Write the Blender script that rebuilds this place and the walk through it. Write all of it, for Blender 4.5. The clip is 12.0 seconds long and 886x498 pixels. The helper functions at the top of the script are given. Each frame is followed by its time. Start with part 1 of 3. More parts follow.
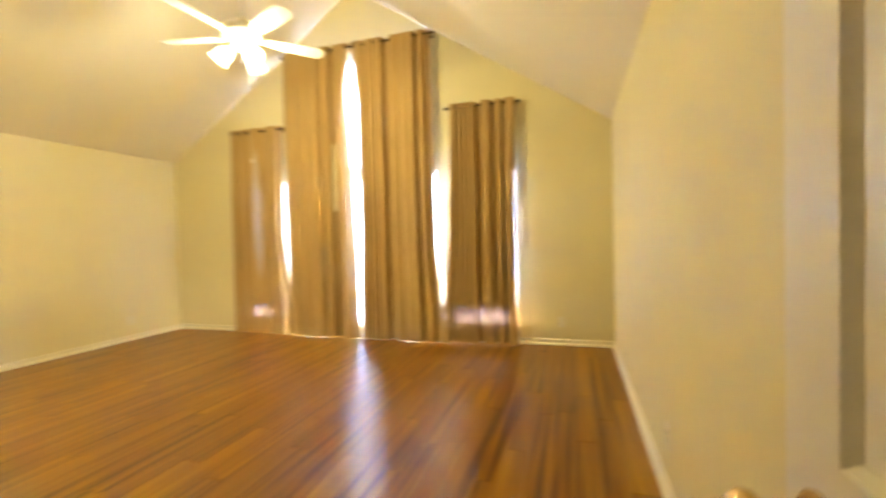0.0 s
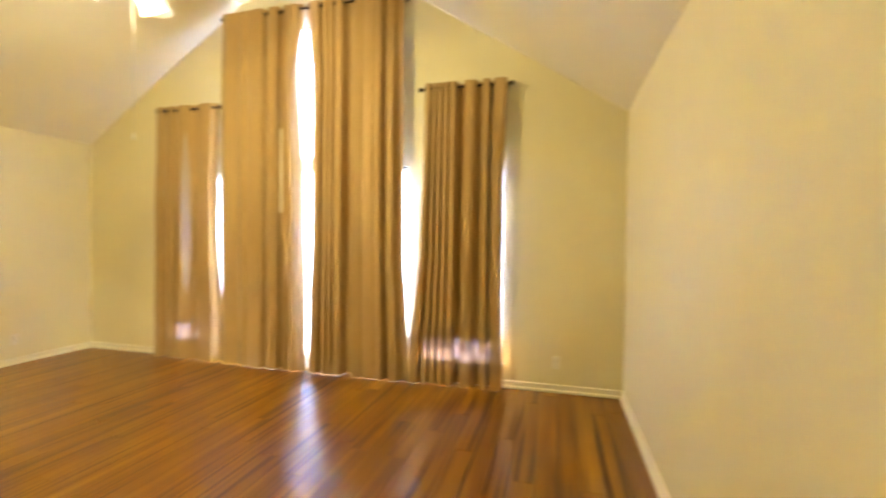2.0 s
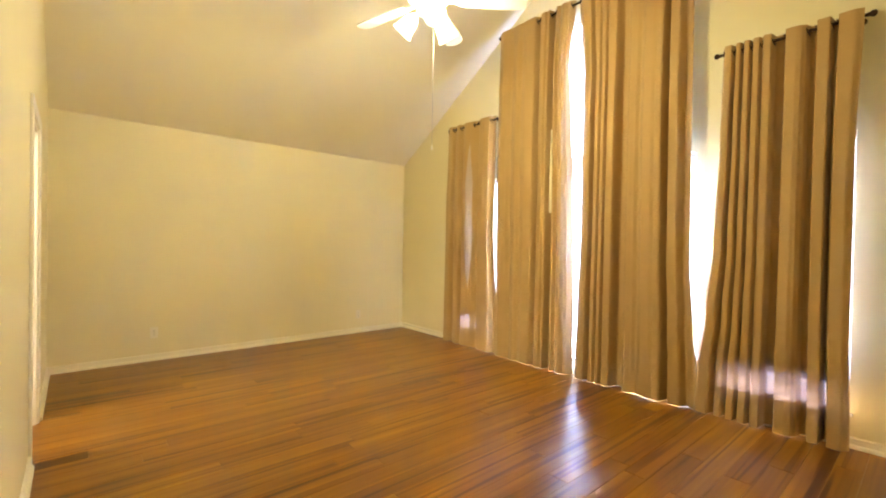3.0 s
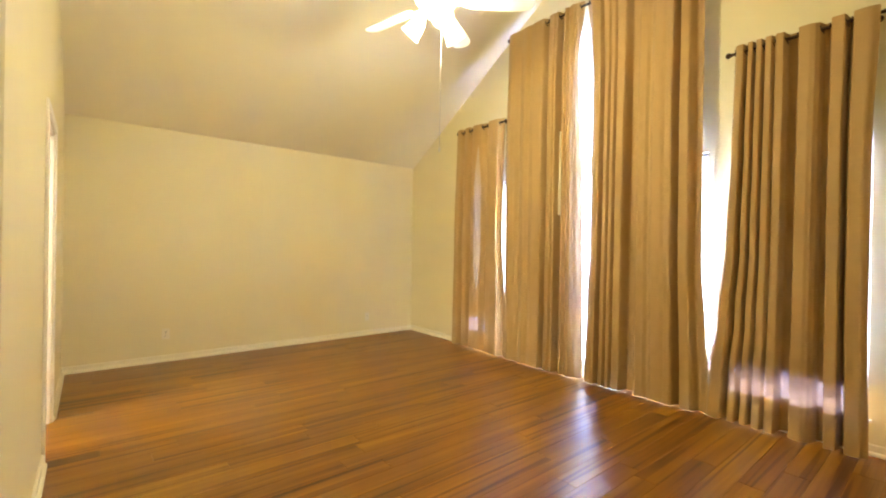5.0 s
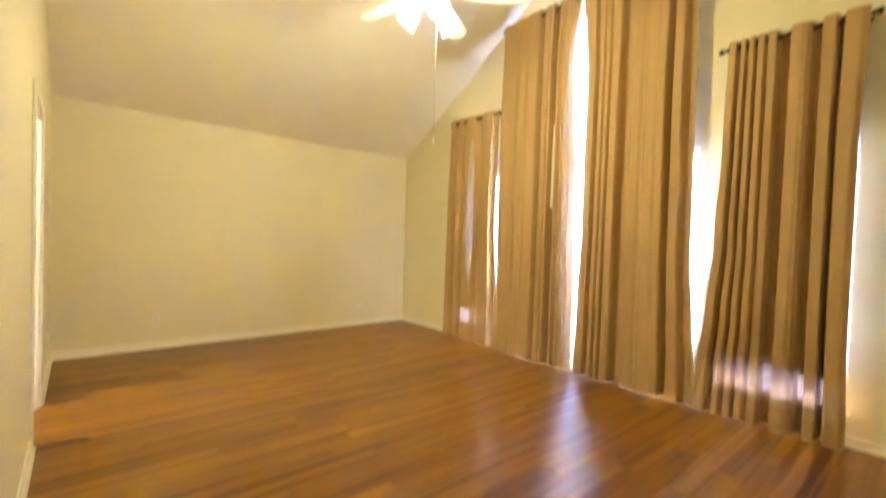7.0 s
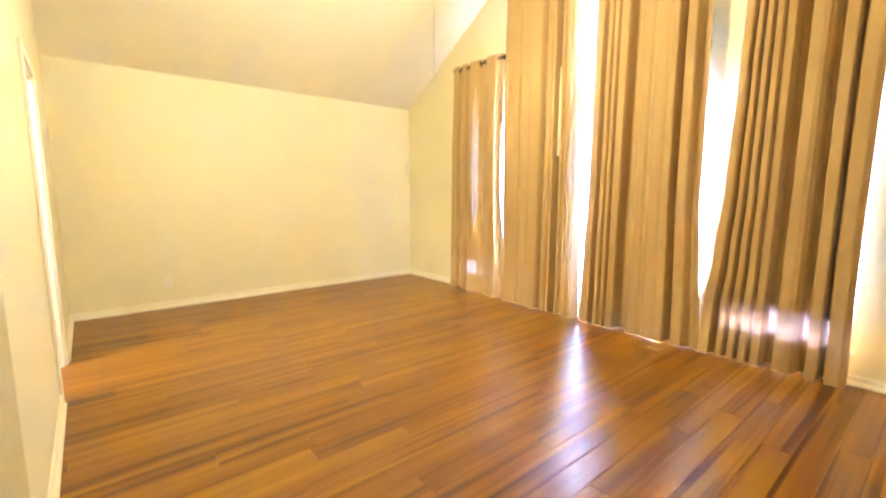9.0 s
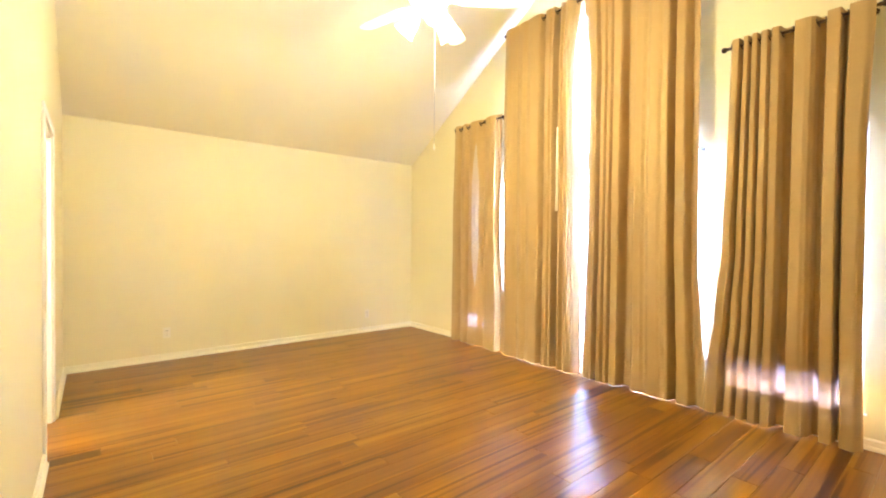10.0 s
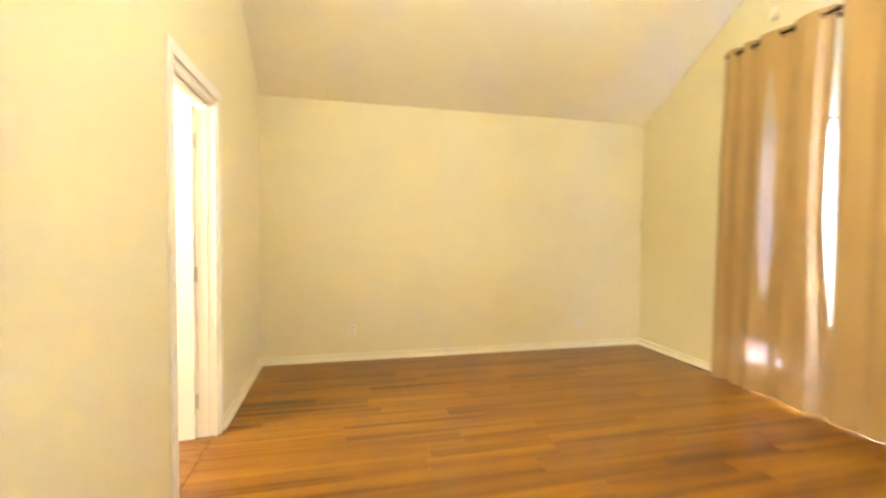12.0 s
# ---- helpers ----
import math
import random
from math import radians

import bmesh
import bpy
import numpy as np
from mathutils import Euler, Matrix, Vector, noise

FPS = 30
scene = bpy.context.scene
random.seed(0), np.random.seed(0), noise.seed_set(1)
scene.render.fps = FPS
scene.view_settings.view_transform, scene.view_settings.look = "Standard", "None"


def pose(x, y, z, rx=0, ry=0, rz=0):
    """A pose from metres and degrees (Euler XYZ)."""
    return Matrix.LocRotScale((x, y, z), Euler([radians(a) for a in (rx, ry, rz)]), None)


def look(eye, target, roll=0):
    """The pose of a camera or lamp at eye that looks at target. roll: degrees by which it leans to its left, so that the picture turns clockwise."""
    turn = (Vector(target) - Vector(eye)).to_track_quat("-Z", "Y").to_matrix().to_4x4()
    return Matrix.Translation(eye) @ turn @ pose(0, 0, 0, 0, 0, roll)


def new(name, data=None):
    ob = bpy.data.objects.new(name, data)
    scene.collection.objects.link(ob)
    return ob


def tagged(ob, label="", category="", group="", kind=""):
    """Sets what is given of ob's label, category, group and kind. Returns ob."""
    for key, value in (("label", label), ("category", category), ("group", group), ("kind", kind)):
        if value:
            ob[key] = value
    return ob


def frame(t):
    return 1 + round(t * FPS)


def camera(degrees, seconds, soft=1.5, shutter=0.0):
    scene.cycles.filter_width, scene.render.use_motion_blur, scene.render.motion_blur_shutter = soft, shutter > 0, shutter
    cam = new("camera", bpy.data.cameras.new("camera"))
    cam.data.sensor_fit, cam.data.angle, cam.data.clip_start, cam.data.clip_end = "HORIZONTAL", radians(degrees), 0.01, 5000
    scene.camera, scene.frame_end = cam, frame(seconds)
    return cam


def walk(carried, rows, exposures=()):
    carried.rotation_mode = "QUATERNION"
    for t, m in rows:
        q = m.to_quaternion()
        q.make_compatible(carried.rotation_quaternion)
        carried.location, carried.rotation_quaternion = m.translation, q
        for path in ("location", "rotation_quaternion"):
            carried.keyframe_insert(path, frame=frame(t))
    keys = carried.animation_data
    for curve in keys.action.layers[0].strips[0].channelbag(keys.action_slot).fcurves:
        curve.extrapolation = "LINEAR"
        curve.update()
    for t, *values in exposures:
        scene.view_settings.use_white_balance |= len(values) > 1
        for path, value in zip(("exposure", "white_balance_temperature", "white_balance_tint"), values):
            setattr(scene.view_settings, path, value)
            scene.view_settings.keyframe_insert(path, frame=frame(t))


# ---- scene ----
cam = camera(91.9, 12.0, soft=2.0, shutter=0.5)
PATH = [
    (0, (0.285, 0.017, 1.242), (-0.3, 1.928, 1.187), -1.6),
    (0.1, (0.296, 0.07, 1.249), (-0.156, 2.017, 1.188), -1.4),
    (0.2, (0.306, 0.122, 1.256), (-0.072, 2.085, 1.192), -1.1),
    (0.3, (0.314, 0.174, 1.263), (-0.004, 2.147, 1.196), -0.8),
    (0.4, (0.32, 0.225, 1.27), (0.067, 2.208, 1.201), -0.5),
    (0.5, (0.322, 0.275, 1.277), (0.114, 2.263, 1.208), -0.3),
    (1, (0.239, 0.523, 1.301), (0.224, 2.522, 1.235), 1.6),
    (1.5, (0.238, 0.8, 1.272), (0.186, 2.799, 1.27), 0.4),
    (2, (0.125, 1.027, 1.338), (-0.388, 2.959, 1.297), 0.6),
    (2.5, (0.049, 1.131, 1.326), (-1.028, 2.815, 1.265), 0.7),
    (3, (0.016, 1.133, 1.263), (-1.497, 2.44, 1.241), 1.0),
    (5, (0.022, 1.149, 1.25), (-1.521, 2.421, 1.244), 1.0),
    (5.5, (0.025, 1.157, 1.277), (-1.489, 2.448, 1.477), 1.2),
    (6, (0.044, 1.147, 1.335), (-1.437, 2.409, 1.798), 1.4),
    (6.5, (0.049, 1.148, 1.332), (-1.442, 2.42, 1.73), 1.2),
    (7, (0.035, 1.145, 1.247), (-1.486, 2.444, 1.202), 1.9),
    (7.5, (0.016, 1.125, 1.12), (-1.447, 2.361, 0.544), 0.9),
    (7.7, (0.015, 1.128, 1.1), (-1.41, 2.319, 0.357), 0.8),
    (9.5, (0.046, 1.172, 1.278), (-1.498, 2.441, 1.203), 0.3),
    (10, (0.057, 1.176, 1.269), (-1.492, 2.441, 1.241), 0.5),
    (10.5, (0.016, 1.222, 1.267), (-1.573, 2.435, 1.187), 0.3),
    (11, (-0.273, 1.356, 1.241), (-1.965, 2.418, 1.132), 0.8),
    (11.5, (-0.698, 1.499, 1.213), (-2.509, 2.334, 1.055), 0.0),
    (12, (-1.168, 1.661, 1.229), (-3.111, 2.129, 1.153), 0.6),
]
EXPOSURE = [(0, 3.12, 7150, 5), (1.5, 3.08, 7000, 6), (3.2, 3.03, 6450, 9), (5.0, 3.02, 6250, 10), (7.7, 3.10, 6150, 10), (9.3, 3.83, 5850, 11), (10.2, 3.68, 5850, 10), (12, 3.46, 5850, 11)]
walk(cam, [(t, look(eye, target, roll)) for t, eye, target, roll in PATH], EXPOSURE)

# plan, in metres
XL, XR, YN, YW, YE = -5.318, 0.688, 0.955, 4.938, -0.30
XC = (XL + XR) / 2
ZW, SLOPE = 2.44, 0.642
ZR = ZW + (XR - XC) * SLOPE
AX, AY = -1.732, 0.955
BX, BY = AX + (AY - YE), YE
TW = 0.115


def roof(x):
    return ZW + (min(x - XL, XR - x)) * SLOPE


# world and lights
world = bpy.data.worlds.new("world")
scene.world = world
world.use_nodes = True
wt = world.node_tree
sky = wt.nodes.new("ShaderNodeTexSky")
sky.sky_type = "NISHITA"
sky.sun_disc = False
sky.sun_elevation = math.atan2(3.8, 10)
sky.sun_rotation = math.atan2(-0.4, 10)
bgn = wt.nodes["Background"]
bgn.inputs["Strength"].default_value = 0.08
wt.links.new(sky.outputs[0], bgn.inputs["Color"])

sun = new("sun", bpy.data.lights.new("sun", "SUN"))
sun.data.energy = 3.0
sun.data.angle = radians(0.5)
sun.data.color = (1.0, 0.94, 0.85)
sun.matrix_world = look((-0.4, 10, 3.8), (0, 0, 0))

DAY = (0.33, 0.45, 1.0)
DAY_LOW = (0.23, 0.36, 1.0)
WARM = (1.0, 0.872, 0.51)
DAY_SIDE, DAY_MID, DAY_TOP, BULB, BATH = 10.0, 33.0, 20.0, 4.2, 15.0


def area_lamp(name, x0, x1, z0, z1, y, watts_m2, colour):
    la = new(name, bpy.data.lights.new(name, "AREA"))
    la.data.shape = "RECTANGLE"
    la.data.size, la.data.size_y = x1 - x0, z1 - z0
    la.data.energy = watts_m2 * (x1 - x0) * (z1 - z0)
    la.data.color = colour
    la.matrix_world = look(((x0 + x1) / 2, y, (z0 + z1) / 2), ((x0 + x1) / 2, y - 1, (z0 + z1) / 2))
    return la


# windows: x0, x1, z0, z1
WIN_L = (-4.06, -3.405, 0.22, 2.05)
WIN_M = (-3.10, -1.275, 0.15, 2.05)
WIN_T = (-3.00, -1.47, 2.16, 3.50)
WIN_R = (-1.12, -0.345, 0.22, 2.05)
WINDOWS = (WIN_L, WIN_M, WIN_T, WIN_R)
for w, p, tint in zip(WINDOWS, (DAY_SIDE, DAY_MID, DAY_TOP, DAY_SIDE), (DAY_LOW, DAY, DAY_LOW, DAY_LOW)):
    area_lamp("window_daylight", w[0] + 0.01, w[1] - 0.01, w[2] + 0.01, w[3] - 0.01, YW + 0.16, p, tint)


# ---- materials ----
def material(name, rough=0.6, metal=0.0, colour=(0.8, 0.8, 0.8)):
    m = bpy.data.materials.new(name)
    m.use_nodes = True
    b = m.node_tree.nodes["Principled BSDF"]
    b.inputs["Base Color"].default_value = (*colour, 1)
    b.inputs["Roughness"].default_value = rough
    b.inputs["Metallic"].default_value = metal
    return m, m.node_tree, b


def node(nt, kind, **values):
    n = nt.nodes.new(kind)
    for k, v in values.items():
        n.inputs[k.replace("_", " ")].default_value = v
    return n


def where(nt, scale=(1, 1, 1)):
    g = nt.nodes.new("ShaderNodeNewGeometry")
    mp = nt.nodes.new("ShaderNodeMapping")
    mp.inputs["Scale"].default_value = scale
    nt.links.new(g.outputs["Position"], mp.inputs["Vector"])
    return mp.outputs["Vector"]


def ramp(nt, src, stops):
    r = nt.nodes.new("ShaderNodeValToRGB")
    el = r.color_ramp.elements
    while len(el) < len(stops):
        el.new(0.5)
    for e, (p, c) in zip(el, stops):
        e.position, e.color = p, (*c, 1)
    nt.links.new(src, r.inputs["Fac"])
    return r.outputs["Color"]


def bump(nt, b, src, strength, distance):
    n = nt.nodes.new("ShaderNodeBump")
    n.inputs["Strength"].default_value = strength
    n.inputs["Distance"].default_value = distance
    nt.links.new(src, n.inputs["Height"])
    nt.links.new(n.outputs["Normal"], b.inputs["Normal"])


def paint(name, colour, rough=0.6, vary=0.018, texture=0.25):
    """Roller-painted drywall: slight blotches, orange-peel relief."""
    m, nt, b = material(name, rough)
    big = node(nt, "ShaderNodeTexNoise", Scale=1.3, Detail=4.0, Roughness=0.6)
    nt.links.new(where(nt), big.inputs["Vector"])
    lo = tuple(c * (1 - vary) for c in colour)
    hi = tuple(min(1, c * (1 + vary)) for c in colour)
    nt.links.new(ramp(nt, big.outputs["Fac"], [(0.3, lo), (0.7, hi)]), b.inputs["Base Color"])
    fine = node(nt, "ShaderNodeTexNoise", Scale=150.0, Detail=3.0)
    nt.links.new(where(nt), fine.inputs["Vector"])
    bump(nt, b, fine.outputs["Fac"], texture, 0.0012)
    return m


M_WALL = paint("wall_paint", (0.785, 0.705, 0.445), 0.55)
M_CEIL = paint("ceiling_paint", (0.845, 0.78, 0.585), 0.7, 0.015, 0.5)
M_TRIM = paint("trim_paint", (0.86, 0.82, 0.74), 0.35, 0.02, 0.08)
M_BASE = paint("baseboard_paint", (0.85, 0.785, 0.60), 0.4, 0.02, 0.08)
M_DOOR = paint("door_paint", (0.85, 0.81, 0.73), 0.32, 0.02, 0.08)
M_BATHWALL = paint("bath_wall_paint", (0.80, 0.76, 0.66), 0.6)
M_PLASTIC = material("switch_plastic", 0.35, 0, (0.81, 0.755, 0.60))[0]
M_SLOT = material("socket_slot", 0.6, 0, (0.05, 0.045, 0.04))[0]
M_BRASS = material("brass", 0.25, 1.0, (0.62, 0.42, 0.16))[0]
M_NICKEL = material("nickel", 0.3, 1.0, (0.6, 0.58, 0.54))[0]
M_FANWHITE = paint("fan_enamel", (0.84, 0.81, 0.74), 0.3, 0.02, 0.03)
M_VENT = material("vent_enamel", 0.5, 0, (0.42, 0.32, 0.17))[0]
M_DARK = material("duct_dark", 0.8, 0, (0.06, 0.045, 0.03))[0]


def wood_floor():
    m, nt, b = material("floor_wood", 0.25)
    info = nt.nodes.new("ShaderNodeObjectInfo")
    geo = nt.nodes.new("ShaderNodeNewGeometry")
    off = nt.nodes.new("ShaderNodeVectorMath")
    off.operation = "MULTIPLY_ADD"
    comb = nt.nodes.new("ShaderNodeCombineXYZ")
    for k in (0, 1, 2):
        nt.links.new(info.outputs["Random"], comb.inputs[k])
    nt.links.new(comb.outputs[0], off.inputs[0])
    off.inputs[1].default_value = (37.0, 61.0, 23.0)
    nt.links.new(geo.outputs["Position"], off.inputs[2])

    def stretched(sx, sy, detail, rough, distort=0.0):
        mp = nt.nodes.new("ShaderNodeMapping")
        mp.inputs["Scale"].default_value = (sx, sy, 1)
        nt.links.new(off.outputs[0], mp.inputs["Vector"])
        n = node(nt, "ShaderNodeTexNoise", Scale=1.0, Detail=detail, Roughness=rough, Distortion=distort)
        nt.links.new(mp.outputs[0], n.inputs["Vector"])
        return n.outputs["Fac"]

    broad = stretched(9, 0.5, 3, 0.5, 0.5)
    streak = stretched(24, 0.50, 2, 0.45, 0.4)
    band = stretched(7, 0.33, 2, 0.4, 0.4)
    grain = stretched(60, 1.2, 2, 0.5)
    base = ramp(nt, broad, [(0.30, (0.178, 0.060, 0.003)), (0.5, (0.245, 0.096, 0.004)), (0.70, (0.325, 0.149, 0.007))])
    tone = ramp(nt, info.outputs["Random"], [(0.0, (0.80, 0.75, 0.70)), (0.10, (0.93, 0.91, 0.89)), (0.5, (0.98, 0.98, 0.97)), (0.9, (1.03, 1.05, 1.04)), (1.0, (1.14, 1.22, 1.20))])
    mul = nt.nodes.new("ShaderNodeMix")
    mul.data_type, mul.blend_type = "RGBA", "MULTIPLY"
    mul.inputs["Factor"].default_value = 1
    nt.links.new(base, mul.inputs[6])
    nt.links.new(tone, mul.inputs[7])
    dark = ramp(nt, streak, [(0.40, (1.10, 1.12, 1.10)), (0.56, (0.98, 0.98, 0.98)), (0.615, (0.62, 0.46, 0.34)), (0.69, (0.34, 0.19, 0.11))])
    mul2 = nt.nodes.new("ShaderNodeMix")
    mul2.data_type, mul2.blend_type = "RGBA", "MULTIPLY"
    mul2.inputs["Factor"].default_value = 0.95
    nt.links.new(mul.outputs[2], mul2.inputs[6])
    nt.links.new(dark, mul2.inputs[7])
    wide = ramp(nt, band, [(0.52, (1.0, 1.0, 1.0)), (0.70, (0.62, 0.50, 0.42))])
    mul4 = nt.nodes.new("ShaderNodeMix")
    mul4.data_type, mul4.blend_type = "RGBA", "MULTIPLY"
    mul4.inputs["Factor"].default_value = 0.85
    nt.links.new(mul2.outputs[2], mul4.inputs[6])
    nt.links.new(wide, mul4.inputs[7])
    fine = ramp(nt, grain, [(0.36, (0.84, 0.80, 0.76)), (0.58, (1.03, 1.03, 1.03))])
    mul3 = nt.nodes.new("ShaderNodeMix")
    mul3.data_type, mul3.blend_type = "RGBA", "MULTIPLY"
    mul3.inputs["Factor"].default_value = 0.6
    nt.links.new(mul4.outputs[2], mul3.inputs[6])
    nt.links.new(fine, mul3.inputs[7])
    nt.links.new(mul3.outputs[2], b.inputs["Base Color"])
    rr = nt.nodes.new("ShaderNodeMapRange")
    rr.inputs["To Min"].default_value, rr.inputs["To Max"].default_value = 0.27, 0.33
    b.inputs["IOR"].default_value = 1.55
    nt.links.new(broad, rr.inputs["Value"])
    nt.links.new(rr.outputs[0], b.inputs["Roughness"])
    bump(nt, b, stretched(28, 2.5, 1, 0.5), 0.03, 0.002)
    return m


M_FLOOR = wood_floor()
M_SUBFLOOR = material("floor_joint", 0.8, 0, (0.05, 0.02, 0.008))[0]


def fabric(name, colour, through_part, through_colour):
    m, nt, b = material(name, 0.85, 0, colour)
    b.inputs["Sheen Weight"].default_value = 0.2
    weave = node(nt, "ShaderNodeTexNoise", Scale=1.0, Detail=3.0, Roughness=0.7)
    nt.links.new(where(nt, (500, 500, 60)), weave.inputs["Vector"])
    slub = node(nt, "ShaderNodeTexNoise", Scale=1.0, Detail=4.0, Roughness=0.6)
    nt.links.new(where(nt, (14, 14, 160)), slub.inputs["Vector"])
    mx = nt.nodes.new("ShaderNodeMix")
    mx.data_type = "FLOAT"
    mx.inputs[0].default_value = 0.5
    nt.links.new(weave.outputs["Fac"], mx.inputs[2])
    nt.links.new(slub.outputs["Fac"], mx.inputs[3])
    col = ramp(nt, mx.outputs[0], [(0.35, tuple(c * 0.95 for c in colour)), (0.65, tuple(c * 1.04 for c in colour))])
    nt.links.new(col, b.inputs["Base Color"])
    bump(nt, b, mx.outputs[0], 0.3, 0.0015)
    tr = nt.nodes.new("ShaderNodeBsdfTranslucent")
    tr.inputs["Color"].default_value = (*through_colour, 1)
    mix = nt.nodes.new("ShaderNodeMixShader")
    mix.inputs[0].default_value = through_part
    nt.links.new(b.outputs[0], mix.inputs[1])
    nt.links.new(tr.outputs[0], mix.inputs[2])
    nt.links.new(mix.outputs[0], nt.nodes["Material Output"].inputs["Surface"])
    return m


# Lets more through than the other cloth; makes the daylight patches near the hems.
M_CURTAIN = fabric("curtain_linen", (0.485, 0.318, 0.122), 0.028, (0.95, 0.74, 0.62))
M_CURTAIN_LINED = fabric("curtain_linen_lined", (0.485, 0.318, 0.122), 0.003, (0.85, 0.70, 0.58))
# Paler, more translucent copies of the cloth: daylight through gaps, put into the colour.
M_CURTAIN_LIT_STRIP = fabric("curtain_linen_lit_strip", (0.50, 0.40, 0.28), 0.022, (0.86, 0.78, 0.78))
M_CURTAIN_LIT_EDGE = fabric("curtain_linen_lit_edge", (0.50, 0.37, 0.22), 0.005, (0.90, 0.68, 0.62))
M_BLIND = fabric("blind_fabric", (0.85, 0.85, 0.86), 0.60, (0.95, 0.95, 0.96))
# Cloth of the two unseen blinds that are added to stop the sun.
M_BLIND_ADDED = fabric("added_sheer_blind", (0.85, 0.85, 0.86), 0.75, (0.95, 0.95, 0.96))
M_LINING = fabric("curtain_lining", (0.80, 0.79, 0.78), 0.05, (0.9, 0.88, 0.85))
M_BRONZE = material("rod_bronze", 0.4, 0.9, (0.055, 0.032, 0.02))[0]
M_WAND = material("wand_plastic", 0.4, 0, (0.80, 0.72, 0.48))[0]
M_VINYL = material("window_vinyl", 0.4, 0, (0.80, 0.80, 0.78))[0]


def glow(name, colour, strength):
    m, nt, b = material(name, 0.3, 0, (0.9, 0.88, 0.82))
    b.inputs["Emission Color"].default_value = (*colour, 1)
    b.inputs["Emission Strength"].default_value = strength
    return m


M_SHADE = glow("frosted_shade", (1.0, 0.88, 0.62), 0.7)
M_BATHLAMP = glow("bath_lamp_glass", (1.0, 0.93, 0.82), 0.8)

M_GLASS, _nt, _b = material("window_glass", 0.0)
_b.inputs["Transmission Weight"].default_value = 1
_b.inputs["IOR"].default_value = 1.45


# ---- mesh helpers ----
def link_mesh(name, bm, mat, smooth=False):
    me = bpy.data.meshes.new(name)
    bm.to_mesh(me)
    bm.free()
    for m in mat if isinstance(mat, (list, tuple)) else [mat]:
        me.materials.append(m)
    if smooth:
        for p in me.polygons:
            p.use_smooth = True
    return new(name, me)


def part(name, bm, mat, parent=None, label="", smooth=False):
    ob = link_mesh(name, bm, mat, smooth)
    if parent:
        ob.parent = parent
    if label:
        tagged(ob, label=label)
    return ob


def empty(name, m, label, category, group=""):
    e = new(name)
    e.matrix_world = m
    e.empty_display_size = 0.1
    return tagged(e, label, category, group)


def box(bm, x0, x1, y0, y1, z0, z1, bevel=0.0):
    made = bmesh.ops.create_cube(bm, size=1)
    vs = made["verts"]
    for v in vs:
        v.co = Vector((x0 + (v.co.x + 0.5) * (x1 - x0), y0 + (v.co.y + 0.5) * (y1 - y0), z0 + (v.co.z + 0.5) * (z1 - z0)))
    if bevel:
        es = list({e for v in vs for e in v.link_edges})
        bmesh.ops.bevel(bm, geom=es, offset=bevel, segments=2, affect="EDGES", profile=0.6)
    return bm


def prism(bm, pts, depth):
    """Closed prism from a loop of points, pushed along depth."""
    d = Vector(depth)
    lo = [bm.verts.new(p) for p in pts]
    hi = [bm.verts.new(Vector(p) + d) for p in pts]
    bm.faces.new(lo)
    bm.faces.new(list(reversed(hi)))
    n = len(pts)
    for i in range(n):
        bm.faces.new((lo[i], lo[(i + 1) % n], hi[(i + 1) % n], hi[i]))
    bmesh.ops.recalc_face_normals(bm, faces=bm.faces)
    return bm


def lathe(bm, profile, seg=24, m=Matrix()):
    """Surface of revolution round z from (radius, z) pairs."""
    rings = []
    for r, z in profile:
        if r < 1e-6:
            rings.append([bm.verts.new(m @ Vector((0, 0, z)))])
        else:
            rings.append([bm.verts.new(m @ Vector((r * math.cos(2 * math.pi * i / seg), r * math.sin(2 * math.pi * i / seg), z))) for i in range(seg)])
    for a, b in zip(rings, rings[1:]):
        for i in range(seg):
            j = (i + 1) % seg
            if len(a) == 1 and len(b) == 1:
                continue
            if len(a) == 1:
                bm.faces.new((a[0], b[i], b[j]))
            elif len(b) == 1:
                bm.faces.new((a[i], a[j], b[0]))
            else:
                bm.faces.new((a[i], a[j], b[j], b[i]))
    bmesh.ops.recalc_face_normals(bm, faces=bm.faces)
    return bm


def structure(name, bm, mat, label="", smooth=False):
    return tagged(link_mesh(name, bm, mat, smooth), label, "", "", "structure")


# ---- the large structure ----
def gable_pieces(x0, x1, holes, z_base=0.0):
    """Vertical strips of a gable wall between x0 and x1, in x,z, with holes (x0, x1, z0, z1)."""
    cuts = sorted({x0, x1, *([XC] if x0 < XC < x1 else []), *[v for h in holes for v in h[:2]]})
    out = []
    for a, b in zip(cuts, cuts[1:]):
        inside = [h for h in holes if h[0] <= a + 1e-6 and h[1] >= b - 1e-6]
        z = z_base
        for h in inside:
            if h[2] > z + 1e-6:
                out.append([(a, z), (b, z), (b, h[2]), (a, h[2])])
            z = h[3]
        out.append([(a, z), (b, z), (b, roof(b)), (a, roof(a))])
    return out


def gable_wall(name, x0, x1, y, thick, holes, label):
    bm = bmesh.new()
    for loop in gable_pieces(x0, x1, holes):
        prism(bm, [(x, y, z) for x, z in loop], (0, thick, 0))
    bmesh.ops.remove_doubles(bm, verts=bm.verts, dist=1e-4)
    return structure(name, bm, M_WALL, label)


gable_wall("wall_north", XL, XR, YW, TW + 0.04, WINDOWS, "pale yellow painted gable wall with three windows")
DX0, DX1, DZ = -3.945, -3.25, 1.983
gable_wall("wall_south", XL, AX - 0.16, YN, -TW, [(DX0, DX1, 0.0, DZ)], "pale yellow painted gable wall with a doorway")
EX0, EX1 = -0.274, 0.526
gable_wall("wall_entry", BX - 0.05, XR, YE, -TW, [(EX0, EX1, 0.0, 2.03)], "pale yellow painted wall with the entry doorway")

